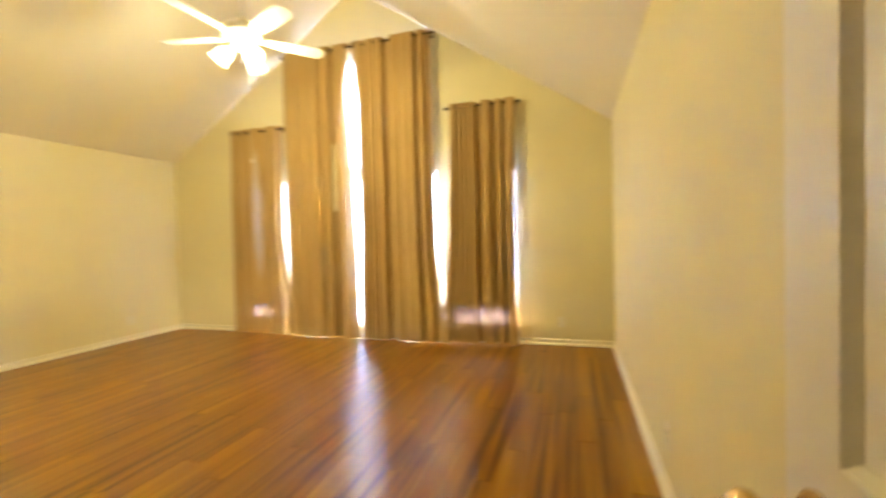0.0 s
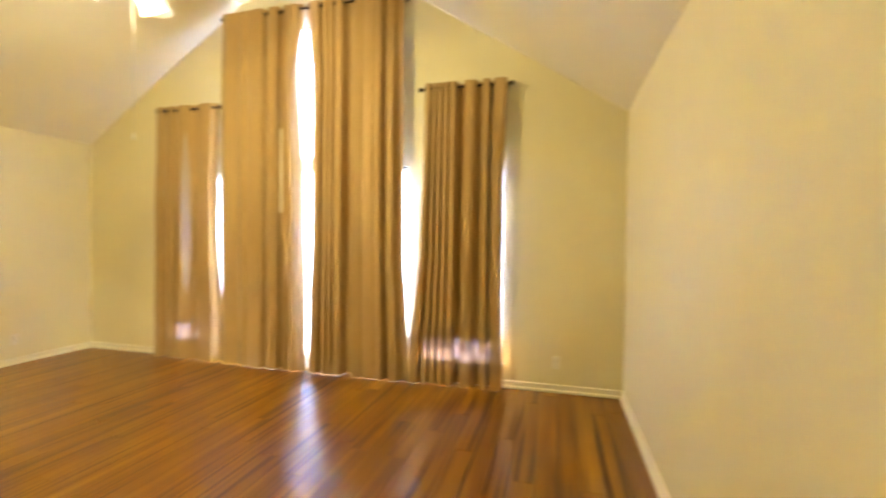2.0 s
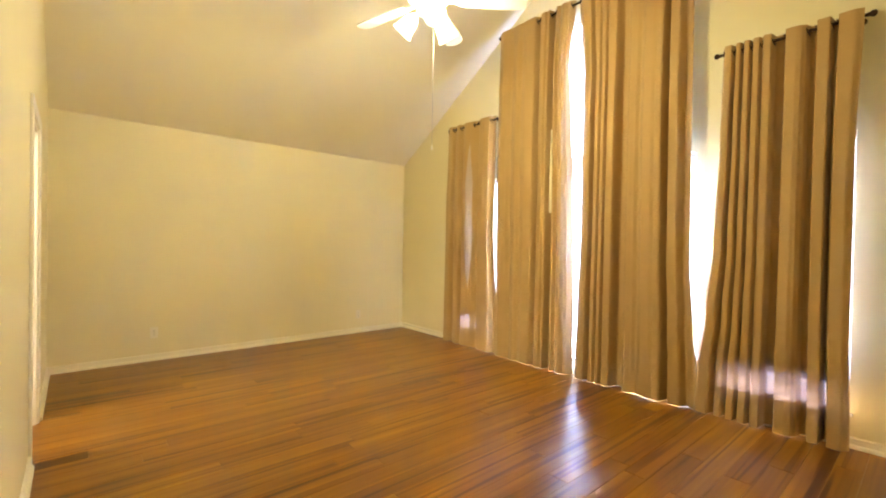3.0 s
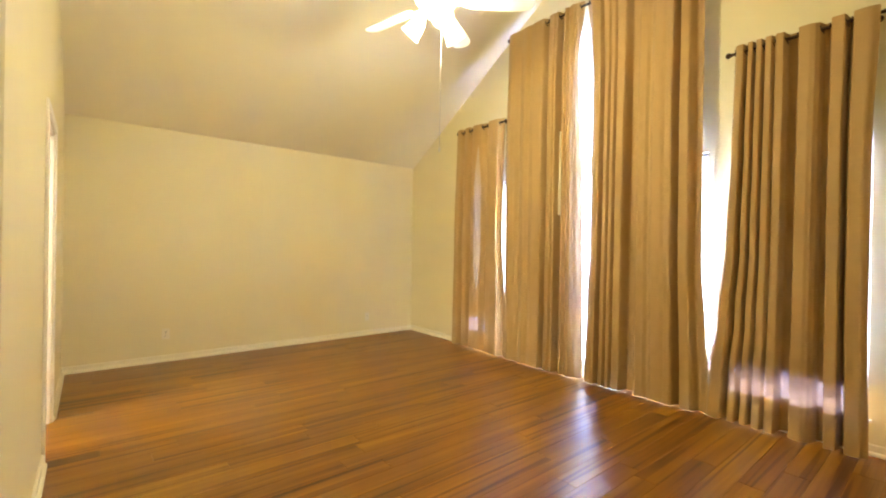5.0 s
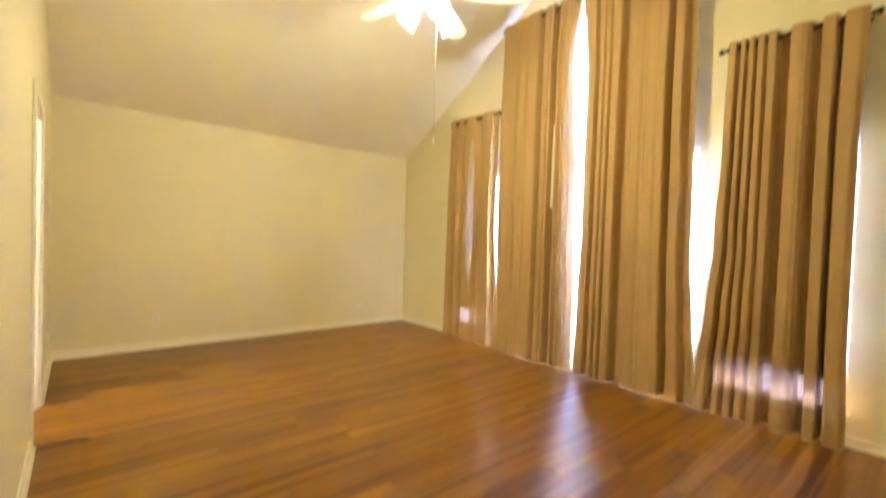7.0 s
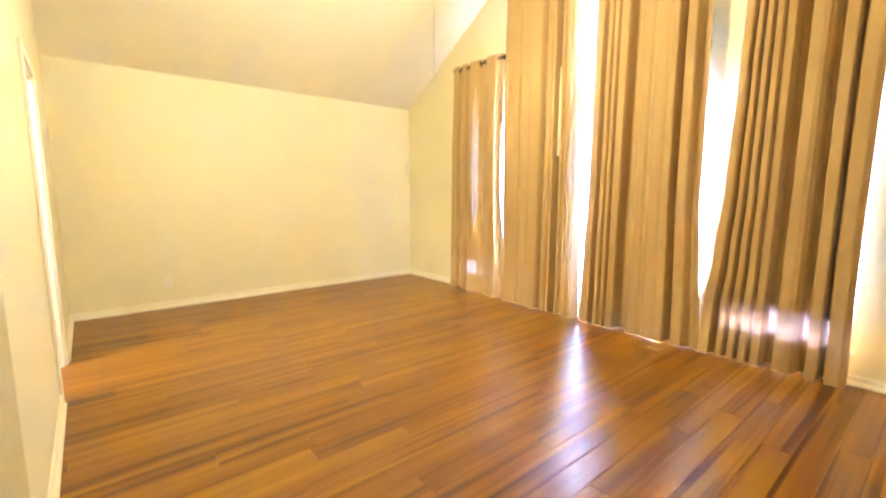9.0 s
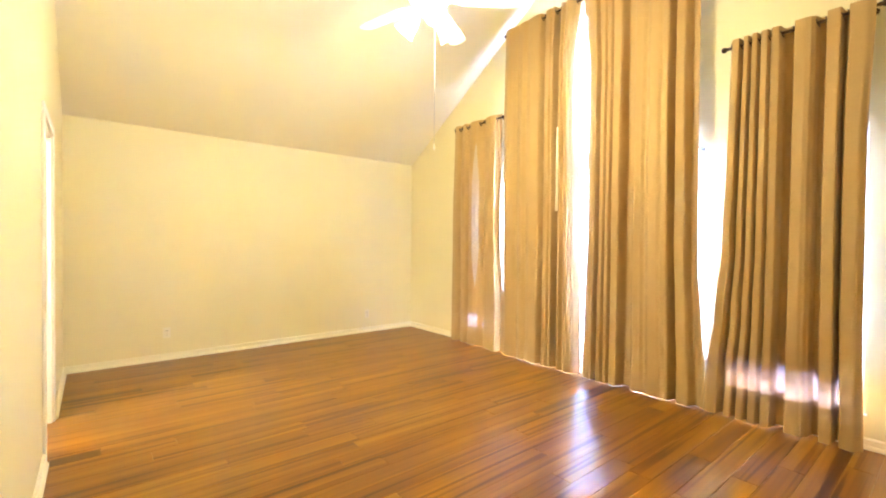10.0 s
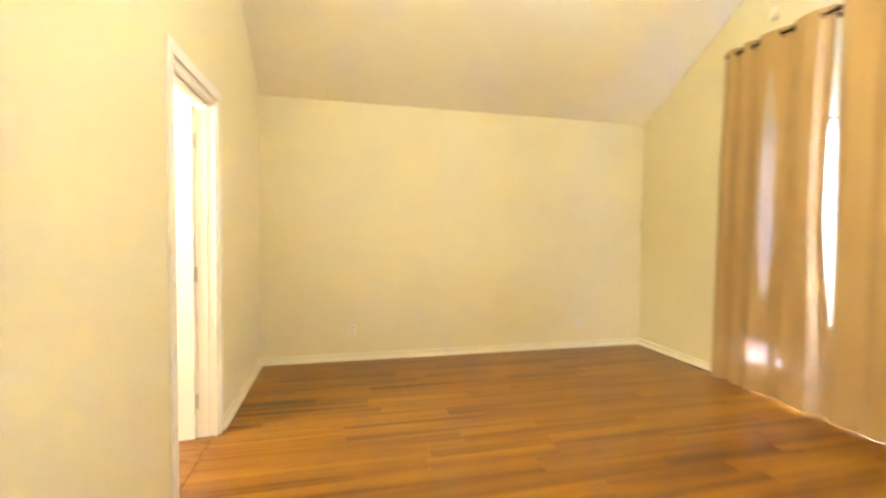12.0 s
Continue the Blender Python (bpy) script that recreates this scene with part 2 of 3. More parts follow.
bm = bmesh.new()
nx = (AX - 0.16, BX - 0.05)
prism(bm, [(AX, AY, 0), (BX, BY, 0), (BX - 0.05, BY - TW, 0), (AX - 0.16, AY - TW, 0), (AX - 0.16, AY, 0)], (0, 0, 1))
for v in bm.verts:
    if v.co.z > 0.5:
        v.co.z = roof(v.co.x)
structure("wall_diagonal", bm, M_WALL, "pale yellow painted angled wall")

bm = bmesh.new()
box(bm, XL - TW, XL, YN - TW, YW + 0.155, 0, ZW)
structure("wall_west", bm, M_WALL, "plain pale yellow painted wall")
bm = bmesh.new()
box(bm, XR, XR + TW, YE - TW, YW + 0.155, 0, ZW)
structure("wall_east", bm, M_WALL, "plain pale yellow painted wall")

# sloping ceiling, ridge softened
bm = bmesh.new()
prof = [(XL - TW, ZW - TW * SLOPE), (XC - 0.12, roof(XC - 0.12)), (XC - 0.05, roof(XC - 0.05) - 0.008), (XC, ZR - 0.032),
        (XC + 0.05, roof(XC + 0.05) - 0.008), (XC + 0.12, roof(XC + 0.12)), (XR + TW, ZW - TW * SLOPE)]
lower = [(x, YE - TW, z) for x, z in prof]
upper = [(x, YE - TW, z + 0.15) for x, z in reversed(prof)]
prism(bm, lower + upper, (0, YW + 0.155 - YE + TW, 0))
structure("ceiling", bm, M_CEIL, "off-white vaulted drywall ceiling")

# the room behind the doorway and the hall behind the entry
bm = bmesh.new()
box(bm, -4.75, -4.63, -1.6, YN - TW, 0, 2.44)
box(bm, -2.3, -2.18, -1.6, YN - TW - 0.001, 0, 2.44)
box(bm, -4.63, -2.3, -1.72, -1.6, 0, 2.44)
structure("wall_bath", bm, M_BATHWALL, "plain off-white painted walls")
bm = bmesh.new()
box(bm, -4.75, -2.18, -1.72, YN - TW, 2.44, 2.52)
structure("ceiling_bath", bm, M_CEIL)
bm = bmesh.new()
box(bm, -1.4, -1.28, -3.2, YE - TW, 0, 2.44)
box(bm, 1.5, 1.62, -3.2, YE - TW, 0, 2.44)
box(bm, -1.28, 1.5, -3.32, -3.2, 0, 2.44)
box(bm, -1.4, BX - 0.05, YE - TW, YE - 0.01, 0, 2.44)
box(bm, XR + TW, 1.62, YE - TW, YE, 0, 2.44)
structure("wall_hall", bm, M_WALL, "plain pale yellow painted walls")
bm = bmesh.new()
box(bm, -1.4, 1.62, -3.32, YE - TW, 2.44, 2.52)
structure("ceiling_hall", bm, M_CEIL)

# ground outside
bm = bmesh.new()
s = 400
bm.faces.new([bm.verts.new(p) for p in ((-s, -s, -0.35), (s, -s, -0.35), (s, s, -0.35), (-s, s, -0.35))])
M_GROUND = paint("garden_soil", (0.16, 0.17, 0.08), 0.9, 0.3, 0.6)
structure("ground", bm, M_GROUND, "dry grassy ground")

bm = bmesh.new()
box(bm, XL - 0.1, XR + 1.1, -3.3, YW + 0.15, -0.3, -0.014)
floor_slab = structure("floor", bm, M_SUBFLOOR, "glossy reddish-brown wooden plank floor")


# ---- trim ----
def board(bm, p, q, height=0.070, thick=0.013, side=1):
    """A baseboard with an eased top and a quarter-round shoe from p to q; the room is on the side of the left normal."""
    p, q = Vector((*p, 0)), Vector((*q, 0))
    d = (q - p).normalized()
    n = Vector((-d.y, d.x, 0)) * side
    sec = [(0.0005, 0.001), (thick + 0.014, 0.001), (thick + 0.014, 0.010), (thick + 0.011, 0.018), (thick + 0.006, 0.023), (thick, 0.025), (thick - 0.002, 0.026),
           (thick - 0.002, height - 0.016), (thick, height - 0.014), (thick, height - 0.007), (thick - 0.004, height - 0.002), (thick - 0.008, height), (0.0005, height)]
    prism(bm, [p + n * a + Vector((0, 0, b)) for a, b in sec], q - p)


CW = 0.057
bm = bmesh.new()
board(bm, (XR - 0.027, YW), (XL + 0.027, YW))
structure("baseboard", bm, M_BASE, "cream painted baseboard")
for p, q in (((XL, YW), (XL, YN)), ((XR, YE), (XR, YW)), ((XL + 0.027, YN), (DX0 - CW, YN)), ((DX1 + CW, YN), (AX + 0.008, YN)), ((AX, AY), (BX, BY)),
             ((BX, BY), (EX0 - CW, BY))):
    bm = bmesh.new()
    sd = 1
    board(bm, p, q, side=sd)
    structure("baseboard", bm, M_BASE, "cream painted baseboard")


def casing(name, x0, x1, z, y, face):
    """Door casing: two legs and a head, moulded, on the face y looking to face (+1 or -1)."""
    for a, b, z0, z1 in ((x0 - CW, x0, 0, z), (x1, x1 + CW, 0, z), (x0 - CW, x1 + CW, z, z + CW)):
        bm = bmesh.new()
        ya, yb = (y, y + 0.015) if face > 0 else (y - 0.015, y)
        box(bm, a, b, ya, yb, z0 + 0.001, z1, 0.004)
        structure(name, bm, M_TRIM, "cream painted door casing")


def jamb(x0, x1, z, y0, y1):
    bm = bmesh.new()
    t = 0.018
    box(bm, x0, x0 + t, y0, y1, 0.001, z - t)
    box(bm, x1 - t, x1, y0, y1, 0.001, z - t)
    box(bm, x0, x1, y0, y1, z - t, z)
    ym = (y0 + y1) / 2
    box(bm, x0 + t, x0 + t + 0.011, ym - 0.012, ym + 0.012, 0.001, z - t - 0.011)
    box(bm, x1 - t - 0.011, x1 - t, ym - 0.012, ym + 0.012, 0.001, z - t - 0.011)
    box(bm, x0 + t, x1 - t, ym - 0.012, ym + 0.012, z - t - 0.011, z - t)
    structure("trim", bm, M_TRIM, "cream painted door jamb")


casing("trim", DX0, DX1, DZ, YN, 1)
casing("trim", DX0, DX1, DZ, YN - TW, -1)
jamb(DX0, DX1, DZ, YN - TW + 0.001, YN - 0.001)
casing("trim", EX0, EX1, 2.03, YE, 1)
casing("trim", EX0, EX1, 2.03, YE - TW, -1)
jamb(EX0, EX1, 2.03, YE - TW + 0.001, YE - 0.001)

bm = bmesh.new()
box(bm, DX0 + 0.019, DX1 - 0.019, 0.885, 0.930, -0.013, 0.006, 0.003)
structure("threshold", bm, M_FLOOR, "varnished wooden threshold strip")


# ---- doors ----
def door(name, width, height, m, panels, label, knob_z, st=0.118, mould=1.0):
    """A panelled door hung at the origin: x along the leaf, y its thickness, z up."""
    root = empty(name, m, label, "door")
    th = 0.035
    bm = bmesh.new()
    rails = [0.008] + [v for p in panels for v in p] + [height]
    zs = [(rails[i], rails[i + 1]) for i in range(0, len(rails), 2)]
    mid = width / 2
    box(bm, 0, st, 0, th, 0.008, height)
    box(bm, width - st, width, 0, th, 0.008, height)
    for z0, z1 in zs:
        box(bm, st, width - st, 0, th, z0, z1)
    for z0, z1 in panels:
        box(bm, mid - 0.05, mid + 0.05, 0, th, z0, z1)
    part("leaf", bm, M_DOOR, root)
    for z0, z1 in panels:
        for a, b in ((st, mid - 0.05), (mid + 0.05, width - st)):
            bm = bmesh.new()
            for y0, y1, s in ((0.0, 0.012, 1), (th, th - 0.012, -1)):
                ring = []
                for inset, yy in ((0.0, y0 + 0.001 * s), (0.006, y0 + 0.006 * s), (0.012, y0 + 0.004 * s), (0.020, y0 + 0.011 * s), (0.034, y0 + 0.011 * s), (0.058, y0 + 0.003 * s)):
                    inset *= mould
                    ring.append([bm.verts.new(c) for c in ((a + inset, yy, z0 + inset), (b - inset, yy, z0 + inset), (b - inset, yy, z1 - inset), (a + inset, yy, z1 - inset))])
                for r0, r1 in zip(ring, ring[1:]):
                    for i in range(4):
                        bm.faces.new((r0[i], r0[(i + 1) % 4], r1[(i + 1) % 4], r1[i]))
                bm.faces.new(ring[-1])
            bmesh.ops.recalc_face_normals(bm, faces=bm.faces)
            part("panel", bm, M_DOOR, root)
    # knobs on both faces
    for yy, s in ((0.0, -1), (th, 1)):
        bm = bmesh.new()
        mt = Matrix.Translation((width - 0.06, yy, knob_z)) @ Matrix.Rotation(radians(90 if s < 0 else -90), 4, "X")
        lathe(bm, [(0, 0), (0.033, 0), (0.033, 0.004), (0.026, 0.009), (0.012, 0.013), (0.010, 0.030), (0.018, 0.036), (0.027, 0.046), (0.028, 0.055), (0.022, 0.064), (0.010, 0.068), (0, 0.068)], 24, mt)
        part("knob", bm, M_BRASS, root, "polished brass door knob", smooth=True)
    bm = bmesh.new()
    box(bm, width - 0.0005, width + 0.0015, th / 2 - 0.011, th / 2 + 0.011, knob_z - 0.028, knob_z + 0.028)
    part("latch_plate", bm, M_BRASS, root, "brass latch plate")
    for z in (0.22, height / 2, height - 0.20):
        bm = bmesh.new()
        lathe(bm, [(0, -0.046), (0.005, -0.045), (0.0065, -0.04), (0.0065, 0.04), (0.005, 0.045), (0, 0.046)], 12, Matrix.Translation((-0.004, -0.004, z)))
        box(bm, -0.001, 0.002, 0.0, 0.03, z - 0.04, z + 0.04)
        part("hinge", bm, M_NICKEL, root, "satin metal hinge", smooth=False)
    return root


PANELS = [(0.23, 0.91), (1.063, 1.60), (1.70, 1.88)]
door("door_1", 0.76, 2.02, pose(0.505, -0.275, 0, 0, 0, 90), PANELS, "cream six-panel wooden door standing open beside the wall", 0.995, 0.085, 0.4)
bath_panels = [(0.23, 0.82), (0.955, 1.56), (1.66, 1.83)]
door("door_2", 0.68, 1.94, pose(DX0 + 0.020, YN - TW + 0.002, 0, 0, 0, -90), bath_panels, "white panelled wooden door standing open", 0.90)


# ---- windows ----
def window(i, w, bars):
    x0, x1, z0, z1 = w
    root = empty("window_%d" % i, Matrix.Translation(((x0 + x1) / 2, YW + 0.12, z0)), "white vinyl window behind the curtains", "window")
    tagged(root, kind="structure")
    inv = root.matrix_world.inverted()

    def put(name, bm, mat, label=""):
        bm.transform(inv)
        return part(name, bm, mat, root, label)

    f = 0.04
    ya, yb = YW + 0.075, YW + 0.125
    for nm, a, b, c, d in (("window_frame", x0, x0 + f, z0, z1), ("window_frame", x1 - f, x1, z0, z1), ("window_frame", x0 + f, x1 - f, z1 - f, z1), ("window_frame", x0 + f, x1 - f, z0, z0 + f)):
        put(nm, box(bmesh.new(), a, b, ya, yb, c, d, 0.004), M_VINYL)
    for z in bars:
        put("meeting_rail", box(bmesh.new(), x0 + f, x1 - f, ya + 0.004, yb - 0.004, z - 0.02, z + 0.02, 0.003), M_VINYL)
    edges = [z0 + f] + [v for z in bars for v in (z - 0.02, z + 0.02)] + [z1 - f]
    for a, b in zip(edges[::2], edges[1::2]):
        g = put("pane", box(bmesh.new(), x0 + f, x1 - f, yb - 0.020, yb - 0.016, a, b), M_GLASS)
        g.visible_shadow = False
    put("window_sill", box(bmesh.new(), x0 - 0.02, x1 + 0.02, YW - 0.018, YW + 0.074, z0 - 0.02, z0 - 0.0005, 0.004), M_TRIM)
    return root


window(1, WIN_L, (1.15,))
window(2, WIN_M, (1.15,))
window(3, WIN_T, ())
window(4, WIN_R, (1.15,))


def blind(w, z_bottom, cloth, label, group=""):
    x0, x1, z0, z1 = w
    root = empty("roller_blind", Matrix.Translation(((x0 + x1) / 2, YW + 0.04, z_bottom)), label, "blind", group)
    inv = root.matrix_world.inverted()
    bm = box(bmesh.new(), x0 + 0.008, x1 - 0.008, YW + 0.014, YW + 0.0155, z_bottom, z1 - 0.03)
    bm.transform(inv)
    part("sheet", bm, cloth, root)
    bm = box(bmesh.new(), x0 + 0.045, x1 - 0.045, YW + 0.009, YW + 0.021, z_bottom - 0.022, z_bottom - 0.0005, 0.004)
    bm.transform(inv)
    part("bottom_bar", bm, M_VINYL, root)
    bm = lathe(bmesh.new(), [(0, 0), (0.02, 0), (0.02, x1 - x0 - 0.01), (0, x1 - x0 - 0.01)], 16, Matrix.Translation((x0 + 0.005, YW + 0.024, z1 - 0.025)) @ Matrix.Rotation(radians(90), 4, "Y"))
    bm.transform(inv)
    part("roller", bm, M_VINYL, root, smooth=True)


for w in (WIN_L, WIN_R):
    blind(w, 0.44, M_BLIND, "sheer white roller blind lowered almost to the window sill", "roller blinds of the side windows")
# Unseen blinds, added so no sun beam leaves by the gap between curtains.
blind(WIN_M, 0.15, M_BLIND_ADDED, "unseen sheer white roller blind, added to stop the sun at the wide window")
blind(WIN_T, 2.172, M_BLIND_ADDED, "unseen sheer white roller blind, added to stop the sun at the upper window")


# ---- curtains ----
YC = 4.835


def wave(keys, u):
    for (a, fa), (b, fb) in zip(keys, keys[1:]):
        if u <= b:
            k = (u - a) / max(1e-6, b - a)
            k = 0.5 - 0.5 * math.cos(math.pi * k)
            return fa + (fb - fa) * k
    return keys[-1][1]


def edge_at(profile, z):
    """The place of a side edge at a height, eased between (height, x) pairs from the top down."""
    if z >= profile[0][0]:
        return profile[0][1]
    for (za, xa), (zb, xb) in zip(profile, profile[1:]):
        if z >= zb:
            k = (za - z) / (za - zb)
            return xa + (xb - xa) * k * k * (3 - 2 * k)
    return profile[-1][1]


def curtain(left, right, top, bottom, keys, seed, label, lit_strips=(), lined=False, sheer=(), depth=0.044, hem_wave=0.01):
    """A grommet curtain. left, right: its edges as (height, x); keys: (share of the width, 1 front or -1 back) along
    the top;
    lit_strips: stretches (share, half share, z_top, z_bottom), narrowing to both ends, without lining and paler to
    stand for light coming through; sheer: (u0, u1, z_top) under the blind, clearer cloth in the shape of the daylight
    patches."""
    xt0, xt1 = left[0][1], right[0][1]
    root = empty("curtain", Matrix.Translation(((xt0 + xt1) / 2, YC, top)), label, "curtain", "curtains of the window wall")
    inv = root.matrix_world.inverted()
    rnd = random.Random(seed)
    nx, nz = 190, 84
    bm = bmesh.new()
    ph = [rnd.uniform(0, 6.28) for _ in range(8)]
    grid, back = [], []
    for j in range(nz + 1):
        v = j / nz
        row = []
        z0 = top - (top - bottom) * v
        dl, dr = edge_at(left, z0) - xt0, edge_at(right, z0) - xt1
        for i in range(nx + 1):
            u = i / nx
            uu = u + 0.006 * v * math.sin(9 * u + ph[0] + 2.2 * v) * math.sin(math.pi * u)
            x = xt0 + (xt1 - xt0) * u + dl * (1 - u) ** 5 + dr * u ** 5
            w = wave(keys, uu)
            w = 1 - 2 * max(0.0, (1 - w) / 2) ** 1.5
            amp = depth * (0.55 + 0.45 * min(1, v * 3.0)) * (1 + 0.12 * math.sin(5 * v + ph[1] + 4 * u))
            y = YC - amp * w + 0.0035 * math.sin(23 * u + 4 * v + ph[2]) * v + 0.0006 * math.sin(51 * u - 3 * v + ph[3])
            y += 0.0016 * v * math.sin(17 * v + 23 * u + ph[6]) + 0.0004 * math.sin(70 * u + 9 * v + ph[7])
            y = min(y, 4.893 + 0.12 * (y - 4.893)) if y > 4.893 else y
            x += 0.35 * depth * math.sin(2 * math.pi * u * 3 + ph[4]) * 0.12 * v * math.sin(math.pi * u)
            z = z0
            if j == nz:
                z += abs(hem_wave * math.sin(11 * u + ph[5]) * 0.8)
            if z < bottom + 0.125:
                y -= 0.005
            row.append(bm.verts.new((x, y, z)))
        back.append([v.co + Vector((0, 0.010, 0)) for v in row])
        grid.append(row)

    # Stretches without lining, also recoloured as if daylight glowed through.
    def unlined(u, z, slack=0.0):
        for c, half, z1, z2 in lit_strips:
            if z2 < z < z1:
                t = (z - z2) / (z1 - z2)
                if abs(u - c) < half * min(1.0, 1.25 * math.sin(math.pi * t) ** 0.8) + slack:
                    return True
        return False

    for j in range(nz):
        zc = top - (top - bottom) * (j + 0.5) / nz
        for i in range(nx):
            f = bm.faces.new((grid[j][i], grid[j][i + 1], grid[j + 1][i + 1], grid[j + 1][i]))
            u = (i + 0.5) / nx
            # Patches of clearer cloth, laid out where daylight is to show near the hem.
            for u0, u1, z1 in sheer:
                if u0 < u < u1 and 0.235 < zc < z1:
                    f.material_index = 2
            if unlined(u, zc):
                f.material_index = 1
            f.smooth = True
    bmesh.ops.recalc_face_normals(bm, faces=bm.faces)
    bm.transform(inv)
    cloth = part("cloth", bm, [M_CURTAIN_LINED, M_CURTAIN_LIT_EDGE if lined else M_CURTAIN_LIT_STRIP, M_CURTAIN], root, smooth=True)
    bl = bmesh.new()
    rows = range(1, nz - 1)
    kept = {}
    for j in rows:
        zc = back[j][0].z
        if not lined and zc < 0.46:
            break
        for k in range(2, nx - 1):
            if not unlined(k / nx, zc, 0.012):
                kept[j, k] = bl.verts.new(back[j][k])
    for j in rows:
        for k in range(2, nx - 2):
            c = [kept.get(q) for q in ((j, k), (j, k + 1), (j + 1, k + 1), (j + 1, k))]
            if None not in c:
                bl.faces.new(c)
    bl.transform(inv)
    part("lining", bl, M_LINING, root, "white cotton lining", smooth=True)
    crossings = []
    for (a, fa), (b, fb) in zip(keys, keys[1:]):
        if fa * fb < 0:
            crossings.append((a + b) / 2)
    for u in crossings:
        x = xt0 + (xt1 - xt0) * u
        bm = bmesh.new()
        mt = Matrix.Translation((x, YC, top - 0.048)) @ Matrix.Rotation(radians(72), 4, "Y")
        prof = [(0.020, -0.002), (0.029, -0.003), (0.031, 0.0), (0.029, 0.003), (0.020, 0.002), (0.020, -0.002)]
        lathe(bm, prof, 16, mt)
        bm.transform(inv)
        part("grommet", bm, M_BRONZE, root, "dark bronze grommet", smooth=True)
    return root


TAN = "tan linen grommet curtain in %s folds, nearly floor length"
curtain([(2.77, -4.19), (1.5, -4.215), (0.0, -4.235)], [(2.77, -3.362), (1.50, -3.380), (0.35, -3.305), (0.0, -3.294)], 2.770, 0.012,
        [(0, -0.2), (0.06, 0.9), (0.10, 0.9), (0.165, -1), (0.23, 0.9), (0.27, 0.8), (0.33, -0.8), (0.40, 0.9), (0.46, 0.8), (0.52, 0.3), (0.64, -0.9), (0.72, 0.5), (0.80, 1), (0.88, 0.9), (0.94, -0.6), (1.0, -0.3)],
        1, TAN % "loose", lit_strips=[(0.505, 0.058, 2.50, 0.72)], sheer=((0.08, 0.20, 0.37), (0.36, 0.55, 0.39), (0.60, 0.70, 0.30)))
curtain([(3.676, -3.300), (2.7, -3.308), (0.0, -3.290)], [(3.676, -2.345), (3.05, -2.405), (2.4, -2.375), (1.9, -2.345), (0.6, -2.316), (0.0, -2.308)], 3.676, 0.006,
        [(0, 0.2), (0.06, 0.8), (0.13, 0.45), (0.20, 0.15), (0.28, 0.75), (0.34, 0.3), (0.42, 0.85), (0.50, 0.9), (0.56, -0.9), (0.60, 0.7), (0.64, 0.9), (0.67, 0.2), (0.695, 1.0), (0.725, -1.6), (0.765, -1.6), (0.79, 1.0), (0.83, 0.0), (0.875, 1.0), (0.93, 0.2), (1.0, -0.4)],
        2, "tall " + TAN % "broad", lit_strips=[(1.0, 0.10, 3.5, -0.4)], lined=True, depth=0.058, hem_wave=0.004)
curtain([(3.676, -2.315), (3.3, -2.285), (2.9, -2.252), (1.3, -2.254), (0.7, -2.279), (0.0, -2.298)], [(3.676, -1.280), (2.7, -1.275), (1.2, -1.267), (0.62, -1.232), (0.34, -1.206), (0.0, -1.195)], 3.676, 0.005,
        [(0, -0.5), (0.07, 0.6), (0.13, 1), (0.165, -0.6), (0.20, 0.9), (0.225, 0.9), (0.245, 0.0), (0.265, 0.9), (0.285, 0.8), (0.305, -0.2), (0.33, 0.9), (0.38, 1.0), (0.43, -1.3), (0.48, -1.1), (0.53, 0.9), (0.575, 0.6), (0.615, 0.25), (0.66, 0.8), (0.70, 1.0), (0.74, 0.6), (0.78, 0.95), (0.82, -1.5), (0.85, 0.9), (0.90, 0.9), (0.94, -0.6), (1.0, 0.1)],
        3, "tall " + TAN % "deep", lit_strips=[(0.0, 0.09, 3.5, -0.4)], lined=True, depth=0.058, hem_wave=0.004)
curtain([(2.77, -1.075), (2.0, -1.090), (1.3, -1.120), (0.75, -1.170), (0.35, -1.222), (0.0, -1.236)], [(2.77, -0.312), (1.95, -0.336), (0.8, -0.338), (0.0, -0.325)], 2.770, 0.012,
        [(0, -0.4), (0.035, 0.9), (0.075, 0.9), (0.10, -0.7), (0.125, 0.9), (0.15, 0.9), (0.17, -0.6), (0.19, 0.9), (0.22, 0.9), (0.24, -0.5), (0.26, 0.85), (0.295, 0.85), (0.32, -0.2), (0.34, 0.9), (0.385, 0.8), (0.415, -1.2), (0.48, -1.2), (0.50, 0.9), (0.56, 1),
         (0.60, 0.6), (0.63, 0.1), (0.66, -1.2), (0.695, -1.3), (0.715, 0.9), (0.79, 0.95), (0.815, -1.7), (0.835, -1.3), (0.85, 1), (0.93, 1), (1.0, 0.2)],
        4, TAN % "narrow uneven", sheer=((0.13, 0.30, 0.44), (0.30, 0.40, 0.40), (0.40, 0.66, 0.43), (0.66, 0.835, 0.42)), depth=0.064)


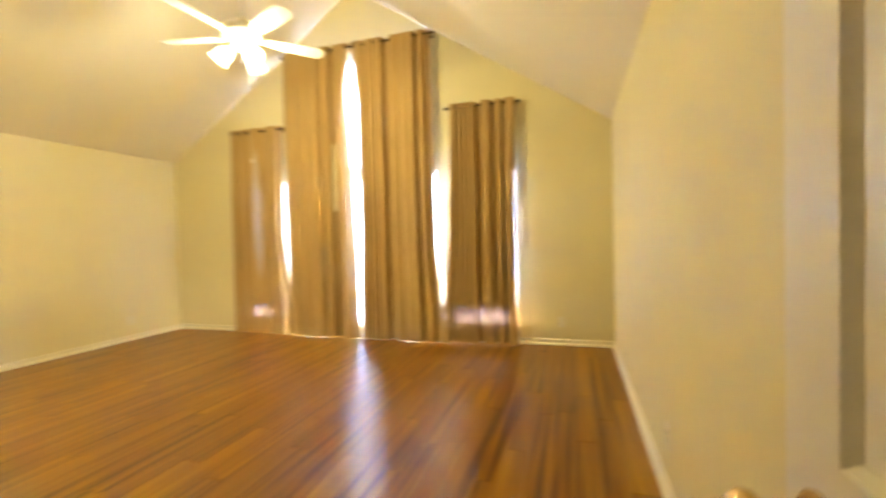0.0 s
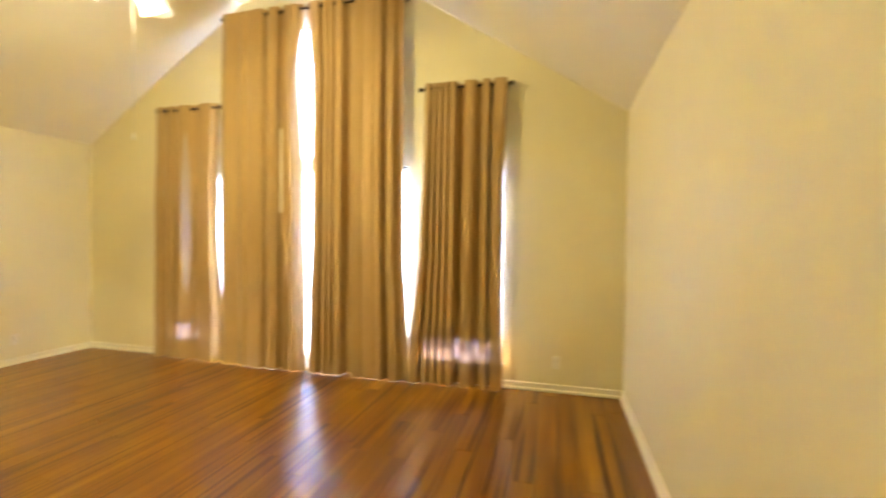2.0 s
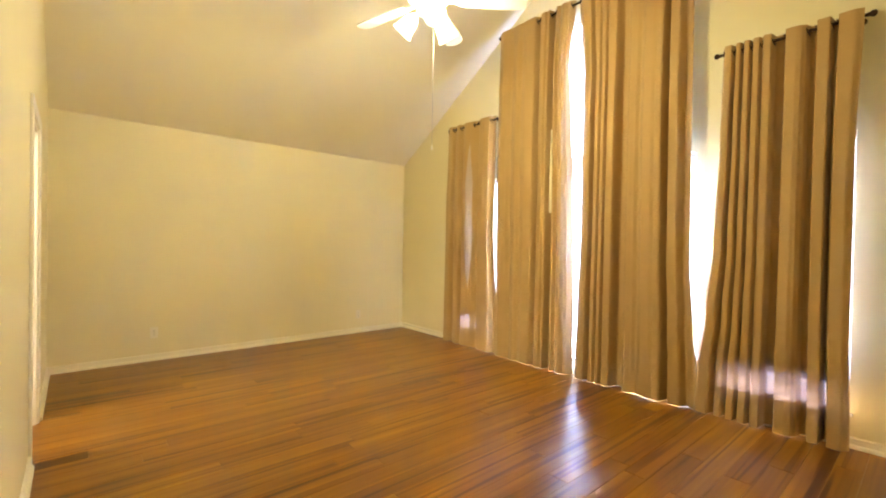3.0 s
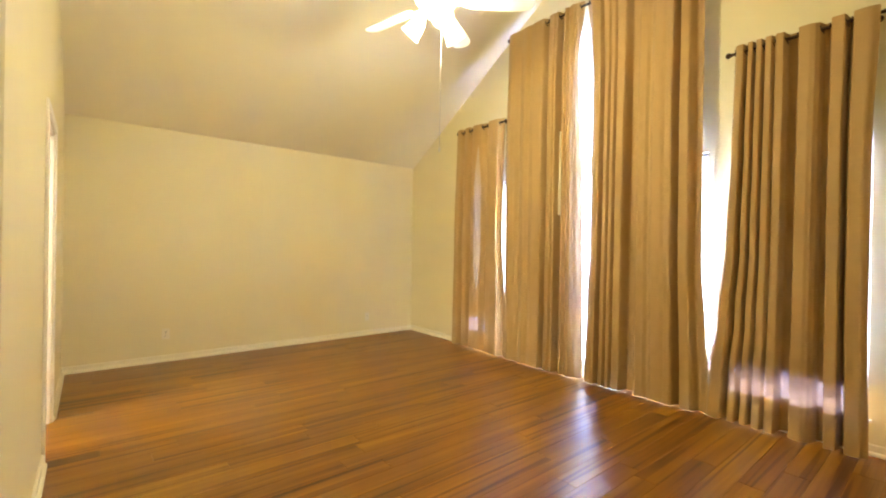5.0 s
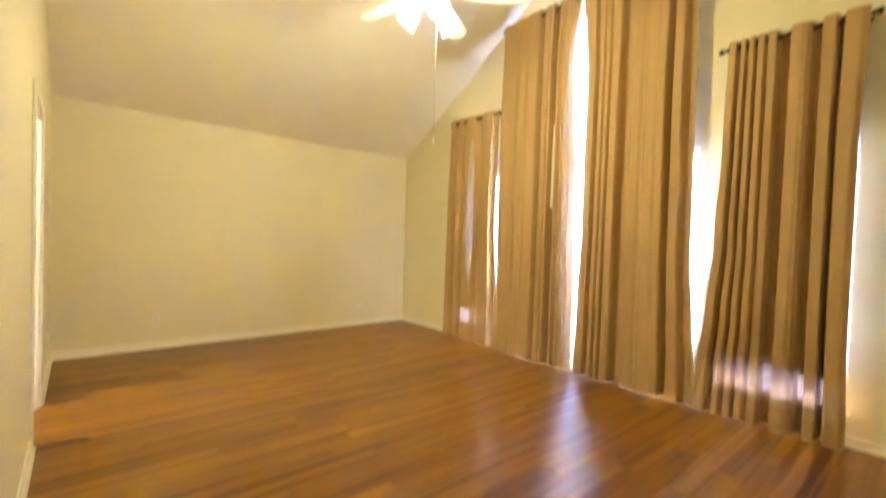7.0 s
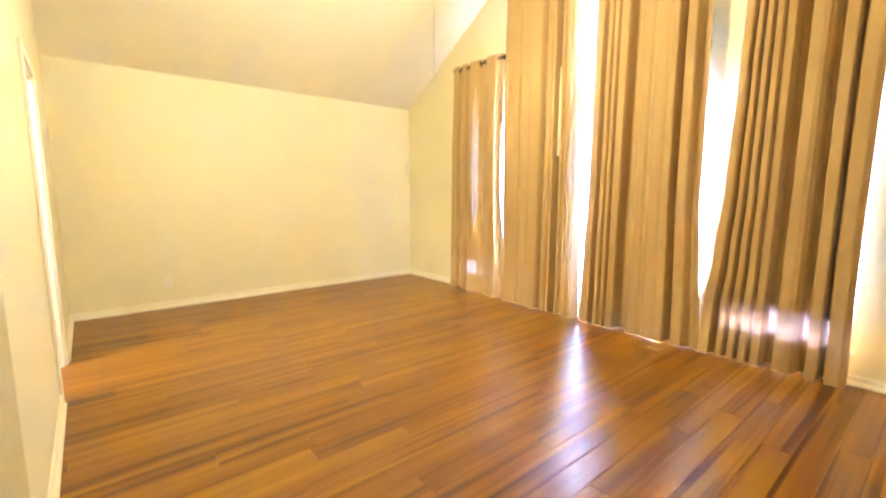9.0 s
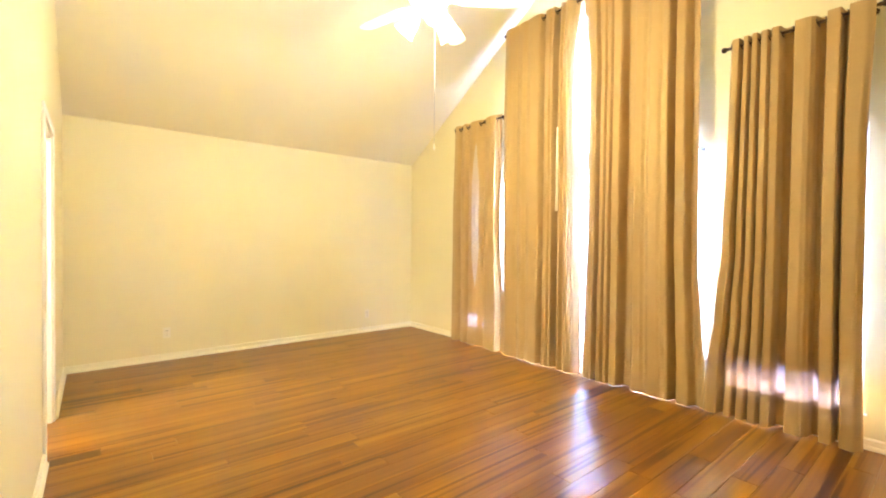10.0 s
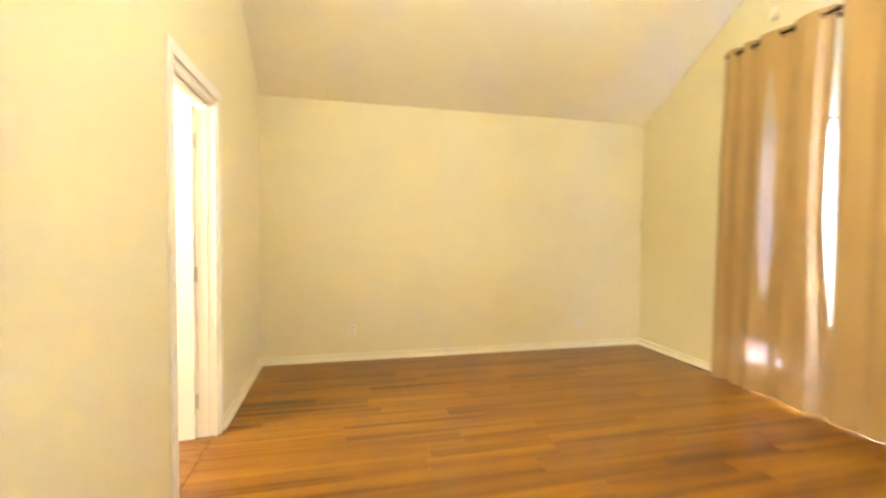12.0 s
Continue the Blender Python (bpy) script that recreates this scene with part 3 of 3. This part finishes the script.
def rod(x0, x1, z, brackets, label):
    root = empty("curtain_rod", Matrix.Translation(((x0 + x1) / 2, YC, z)), label, "curtain rod", "curtain rods")
    inv = root.matrix_world.inverted()
    bm = lathe(bmesh.new(), [(0, 0), (0.0105, 0), (0.0105, x1 - x0), (0, x1 - x0)], 16, Matrix.Translation((x0, YC, z)) @ Matrix.Rotation(radians(90), 4, "Y"))
    bm.transform(inv)
    part("bar", bm, M_BRONZE, root, smooth=True)
    for x, s in ((x0, -1), (x1, 1)):
        bm = lathe(bmesh.new(), [(0, 0), (0.013, 0), (0.014, 0.006), (0.010, 0.010), (0.018, 0.018), (0.021, 0.028), (0.018, 0.038), (0.009, 0.045), (0, 0.047)], 16,
                   Matrix.Translation((x, YC, z)) @ Matrix.Rotation(radians(90 * s), 4, "Y"))
        bm.transform(inv)
        part("finial", bm, M_BRONZE, root, smooth=True)
    for x in brackets:
        bm = bmesh.new()
        lathe(bm, [(0, 0), (0.022, 0), (0.022, 0.004), (0.007, 0.008), (0.006, YW - YC - 0.008), (0, YW - YC - 0.008)], 12, Matrix.Translation((x, YW, z)) @ Matrix.Rotation(radians(90), 4, "X"))
        box(bm, x - 0.007, x + 0.007, YC - 0.014, YC + 0.014, z - 0.016, z - 0.0107, 0.002)
        bm.transform(inv)
        part("bracket", bm, M_BRONZE, root)


rod(-4.146, -3.372, 2.725, (-4.12, -3.40), "short dark bronze curtain rod with ball ends")
rod(-3.29, -1.275, 3.630, (-3.29, -2.30, -1.29), "long dark bronze curtain rod with ball ends")
rod(-1.09, -0.302, 2.725, (-1.07, -0.33), "short dark bronze curtain rod with ball ends")

root = empty("curtain_wand", Matrix.Translation((-2.603, YC + 0.012, 1.605)), "cream plastic curtain pull wand hanging between folds", "curtain wand")
bm = lathe(bmesh.new(), [(0, 0), (0.010, 0), (0.019, 0.008), (0.019, 0.10), (0.017, 0.12), (0.014, 0.85), (0, 0.85)], 12)
part("stick", bm, M_WAND, root, smooth=True)


# ---- ceiling fan ----
FX, FY, FZ = -2.271, 2.945, 2.928
fan = empty("ceiling_fan", Matrix.Translation((FX, FY, FZ)), "white five-blade ceiling fan with three lit glass shades", "ceiling fan")


def fan_part(name, bm, mat, parent=None, label="", smooth=True):
    ob = part(name, bm, mat, parent or fan, label, smooth)
    return ob


fan_part("downrod", lathe(bmesh.new(), [(0, 0.12), (0.011, 0.12), (0.011, ZR - FZ - 0.06), (0, ZR - FZ - 0.06)], 16), M_FANWHITE)
fan_part("canopy", lathe(bmesh.new(), [(0, ZR - FZ - 0.16), (0.018, ZR - FZ - 0.16), (0.045, ZR - FZ - 0.13), (0.066, ZR - FZ - 0.085), (0.07, ZR - FZ - 0.037), (0, ZR - FZ - 0.037)], 28), M_FANWHITE)
fan_part("motor_housing", lathe(bmesh.new(), [(0, 0.15), (0.022, 0.15), (0.03, 0.115), (0.075, 0.10), (0.125, 0.075), (0.145, 0.045), (0.15, 0.01), (0.14, -0.015), (0.10, -0.03), (0, -0.03)], 36), M_FANWHITE)
fan_part("switch_housing", lathe(bmesh.new(), [(0, -0.03), (0.055, -0.03), (0.06, -0.04), (0.06, -0.06), (0.05, -0.07), (0.078, -0.078), (0.082, -0.098), (0.05, -0.112), (0, -0.118)], 28), M_FANWHITE)
for k in range(5):
    ang = radians(-94.6 + 72 * k)
    mt = Matrix.Translation((0, 0, -0.02)) @ Matrix.Rotation(ang, 4, "Z")
    bl = bmesh.new()
    r0, r1, nseg = 0.20, 0.665, 14
    outline = []
    for i in range(nseg + 1):
        t = i / nseg
        r = r0 + (r1 - r0) * t
        hw = 0.052 + 0.018 * min(1, t * 1.6)
        if t > 0.88:
            q = (t - 0.88) / 0.12
            hw *= math.sqrt(max(0.02, 1 - 0.85 * q * q))
        if t < 0.06:
            hw *= 0.7 + 5 * t
        outline.append((r, hw))
    pts = [(r, h, 0) for r, h in outline] + [(r, -h, 0) for r, h in reversed(outline)]
    prism(bl, pts, (0, 0, 0.007))
    bl.transform(mt @ Matrix.Rotation(radians(-12), 4, "X"))
    blade = fan_part("blade", bl, M_FANWHITE, smooth=False)
    br = bmesh.new()
    prism(br, [(0.11, 0.014, 0), (0.17, 0.012, 0), (0.21, 0.036, 0), (0.275, 0.030, 0), (0.29, 0, 0), (0.275, -0.030, 0), (0.21, -0.036, 0), (0.17, -0.012, 0), (0.11, -0.014, 0)], (0, 0, -0.005))
    br.transform(mt @ Matrix.Translation((0, 0, -0.003)) @ Matrix.Rotation(radians(-12), 4, "X"))
    arm = fan_part("blade_arm", br, M_FANWHITE, blade, smooth=False)
for k in range(3):
    ang = radians(-146 + 120 * k)
    tilt = Matrix.Translation((0.075 * math.cos(ang), 0.075 * math.sin(ang), -0.085)) @ Matrix.Rotation(ang, 4, "Z") @ Matrix.Rotation(radians(180 - 42), 4, "Y")
    sh = bmesh.new()
    outer = [(0.024, 0.035), (0.036, 0.047), (0.050, 0.075), (0.057, 0.11), (0.062, 0.145), (0.074, 0.175)]
    lathe(sh, outer + [(r - 0.003, z) for r, z in reversed(outer)] + [outer[0]], 24, tilt)
    shade = fan_part("shade", sh, M_SHADE, label="frosted glass bell shade, lit")
    shade.visible_shadow = False
    fan_part("socket", lathe(bmesh.new(), [(0, 0), (0.014, 0), (0.014, 0.02), (0.026, 0.03), (0.026, 0.046), (0, 0.046)], 16, tilt), M_FANWHITE, shade)
    bulb = new("fan_bulb", bpy.data.lights.new("fan_bulb", "POINT"))
    bulb.data.energy = BULB
    bulb.data.color = WARM
    bulb.data.shadow_soft_size = 0.035
    bulb.matrix_world = Matrix.Translation((FX, FY, FZ)) @ tilt @ Matrix.Translation((0, 0, 0.085))
for dx, zend in ((0.02, 1.92 - FZ),):
    ch = bmesh.new()
    lathe(ch, [(0, zend + 0.02), (0.0016, zend + 0.02), (0.0016, -0.10), (0, -0.10)], 6, Matrix.Translation((dx, 0.03, 0)))
    chain = fan_part("pull_chain", ch, M_NICKEL)
    fan_part("pull_knob", lathe(bmesh.new(), [(0, zend - 0.02), (0.006, zend - 0.018), (0.008, zend - 0.004), (0.004, zend + 0.012), (0.0025, zend + 0.022), (0, zend + 0.022)], 10, Matrix.Translation((dx, 0.03, 0))), M_FANWHITE, chain)


# ---- outlets and vent ----
def outlet(m, label):
    root = empty("wall_outlet", m, label, "outlet", "wall outlets")
    part("cover_plate", box(bmesh.new(), -0.035, 0.035, -0.005, 0, -0.057, 0.057, 0.003), M_PLASTIC, root)
    for z in (-0.02, 0.02):
        s = part("socket", box(bmesh.new(), -0.017, 0.017, -0.0075, -0.0045, z - 0.014, z + 0.014, 0.002), M_PLASTIC, root)
        bm = bmesh.new()
        for x in (-0.0065, 0.0065):
            box(bm, x - 0.0013, x + 0.0013, -0.0082, -0.0074, z - 0.003, z + 0.007)
        box(bm, -0.002, 0.002, -0.0082, -0.0074, z - 0.010, z - 0.006)
        part("slots", bm, M_SLOT, s)
    part("screw", lathe(bmesh.new(), [(0, 0.0045), (0.0028, 0.0045), (0.0024, 0.0062), (0, 0.0064)], 10, Matrix.Rotation(radians(90), 4, "X")), M_PLASTIC, root)


OUT = "cream plastic duplex outlet on the %s wall"
outlet(pose(0.132, YW - 0.0005, 0.262), OUT % "window")
outlet(pose(XL + 0.0005, 1.78, 0.29, 0, 0, 90), OUT % "plain yellow")
outlet(pose(XL + 0.0005, 4.18, 0.26, 0, 0, 90), OUT % "plain yellow" + " near the corner")
outlet(pose(XR - 0.0005, 2.20, 0.29, 0, 0, -90), OUT % "long yellow")
plate = empty("cable_outlet", pose(AX + 0.121, AY - 0.1204, 0.255, 0, 0, 135), "white plastic cable outlet plate on the angled wall", "outlet")
part("cover_plate", box(bmesh.new(), -0.040, 0.040, -0.006, 0, -0.058, 0.058, 0.003), M_TRIM, plate)
jack = part("jack", lathe(bmesh.new(), [(0, 0.005), (0.0085, 0.005), (0.0085, 0.008), (0.0055, 0.009), (0.0055, 0.014), (0.0035, 0.014), (0.0035, 0.009), (0, 0.009)], 12, Matrix.Rotation(radians(90), 4, "X")), M_BRASS, plate, "brass cable jack")
for z in (-0.042, 0.042):
    part("screw", lathe(bmesh.new(), [(0, 0.0055), (0.003, 0.0055), (0.0026, 0.0072), (0, 0.0074)], 10, Matrix.Translation((0, 0, z)) @ Matrix.Rotation(radians(90), 4, "X")), M_NICKEL, plate)

vent = empty("air_vent", pose(-2.67, YN, 3.13, 0, 0, 180), "beige louvred air vent high on the wall", "air vent")
for a, b, c, d in ((-0.26, 0.26, 0.155, 0.18), (-0.26, 0.26, -0.18, -0.155), (-0.26, -0.235, -0.155, 0.155), (0.235, 0.26, -0.155, 0.155)):
    part("frame", box(bmesh.new(), a, b, -0.014, -0.0005, c, d, 0.002), M_VENT, vent)
part("backing", box(bmesh.new(), -0.235, 0.235, -0.003, -0.0008, -0.155, 0.155), M_DARK, vent)
for k in range(14):
    z = -0.143 + k * 0.022
    bm = box(bmesh.new(), -0.235, 0.235, -0.0006, 0.0006, -0.009, 0.009)
    bm.transform(Matrix.Translation((0, -0.0105, z)) @ Matrix.Rotation(radians(40), 4, "X"))
    part("slat", bm, M_VENT, vent)

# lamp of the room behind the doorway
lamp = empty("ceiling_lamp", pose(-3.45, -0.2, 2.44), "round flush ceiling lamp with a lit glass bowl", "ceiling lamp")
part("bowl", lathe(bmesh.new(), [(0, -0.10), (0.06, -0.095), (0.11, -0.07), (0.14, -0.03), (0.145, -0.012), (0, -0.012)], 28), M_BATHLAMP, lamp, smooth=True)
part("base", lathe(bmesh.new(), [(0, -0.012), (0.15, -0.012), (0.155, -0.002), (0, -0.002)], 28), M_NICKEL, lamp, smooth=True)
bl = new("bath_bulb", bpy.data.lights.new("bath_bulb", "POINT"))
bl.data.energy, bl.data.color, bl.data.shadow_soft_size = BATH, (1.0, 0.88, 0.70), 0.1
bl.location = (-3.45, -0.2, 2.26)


# ---- floor planks ----
PW = 0.127
bm = bmesh.new()
b_ = 0.0009
lo = [bm.verts.new((x, y, -0.0135)) for x, y in ((-PW / 2 + 0.0004, 0.0003), (PW / 2 - 0.0004, 0.0003), (PW / 2 - 0.0004, 0.9997), (-PW / 2 + 0.0004, 0.9997))]
md = [bm.verts.new((v.co.x, v.co.y, -b_)) for v in lo]
up = [bm.verts.new((v.co.x - math.copysign(b_, v.co.x), v.co.y + (0.0015 if v.co.y < 0.5 else -0.0015), 0)) for v in lo]
for A, B in ((lo, md), (md, up)):
    for i in range(4):
        bm.faces.new((A[i], A[(i + 1) % 4], B[(i + 1) % 4], B[i]))
bm.faces.new(up)
bm.faces.new(list(reversed(lo)))
bmesh.ops.recalc_face_normals(bm, faces=bm.faces)
plank_mesh = bpy.data.meshes.new("plank")
bm.to_mesh(plank_mesh)
bm.free()
plank_mesh.materials.append(M_FLOOR)
rnd = random.Random(11)
x = XL + PW / 2
while x < XR + PW / 2:
    if DX0 - 0.6 < x < DX1 + 0.8:
        y0 = -1.2
    elif x < AX + 0.1:
        y0 = YN - 0.05
    elif x < BX + 0.05:
        y0 = AY - (x - AX) - 0.12
    else:
        y0 = YE - 1.0
    y = y0 - rnd.uniform(0, 0.9)
    while y < YW - 0.002:
        ln = rnd.choice((0.75, 0.95, 1.2, 1.5, 1.8))
        a, b = max(y, y0), min(y + ln, YW - 0.001)
        if b - a > 0.05:
            p = new("plank", plank_mesh)
            p.parent = floor_slab
            p.location = (x, a, rnd.uniform(-0.0004, 0.0))
            p.scale = (1, b - a, 1)
        y += ln
    x += PW
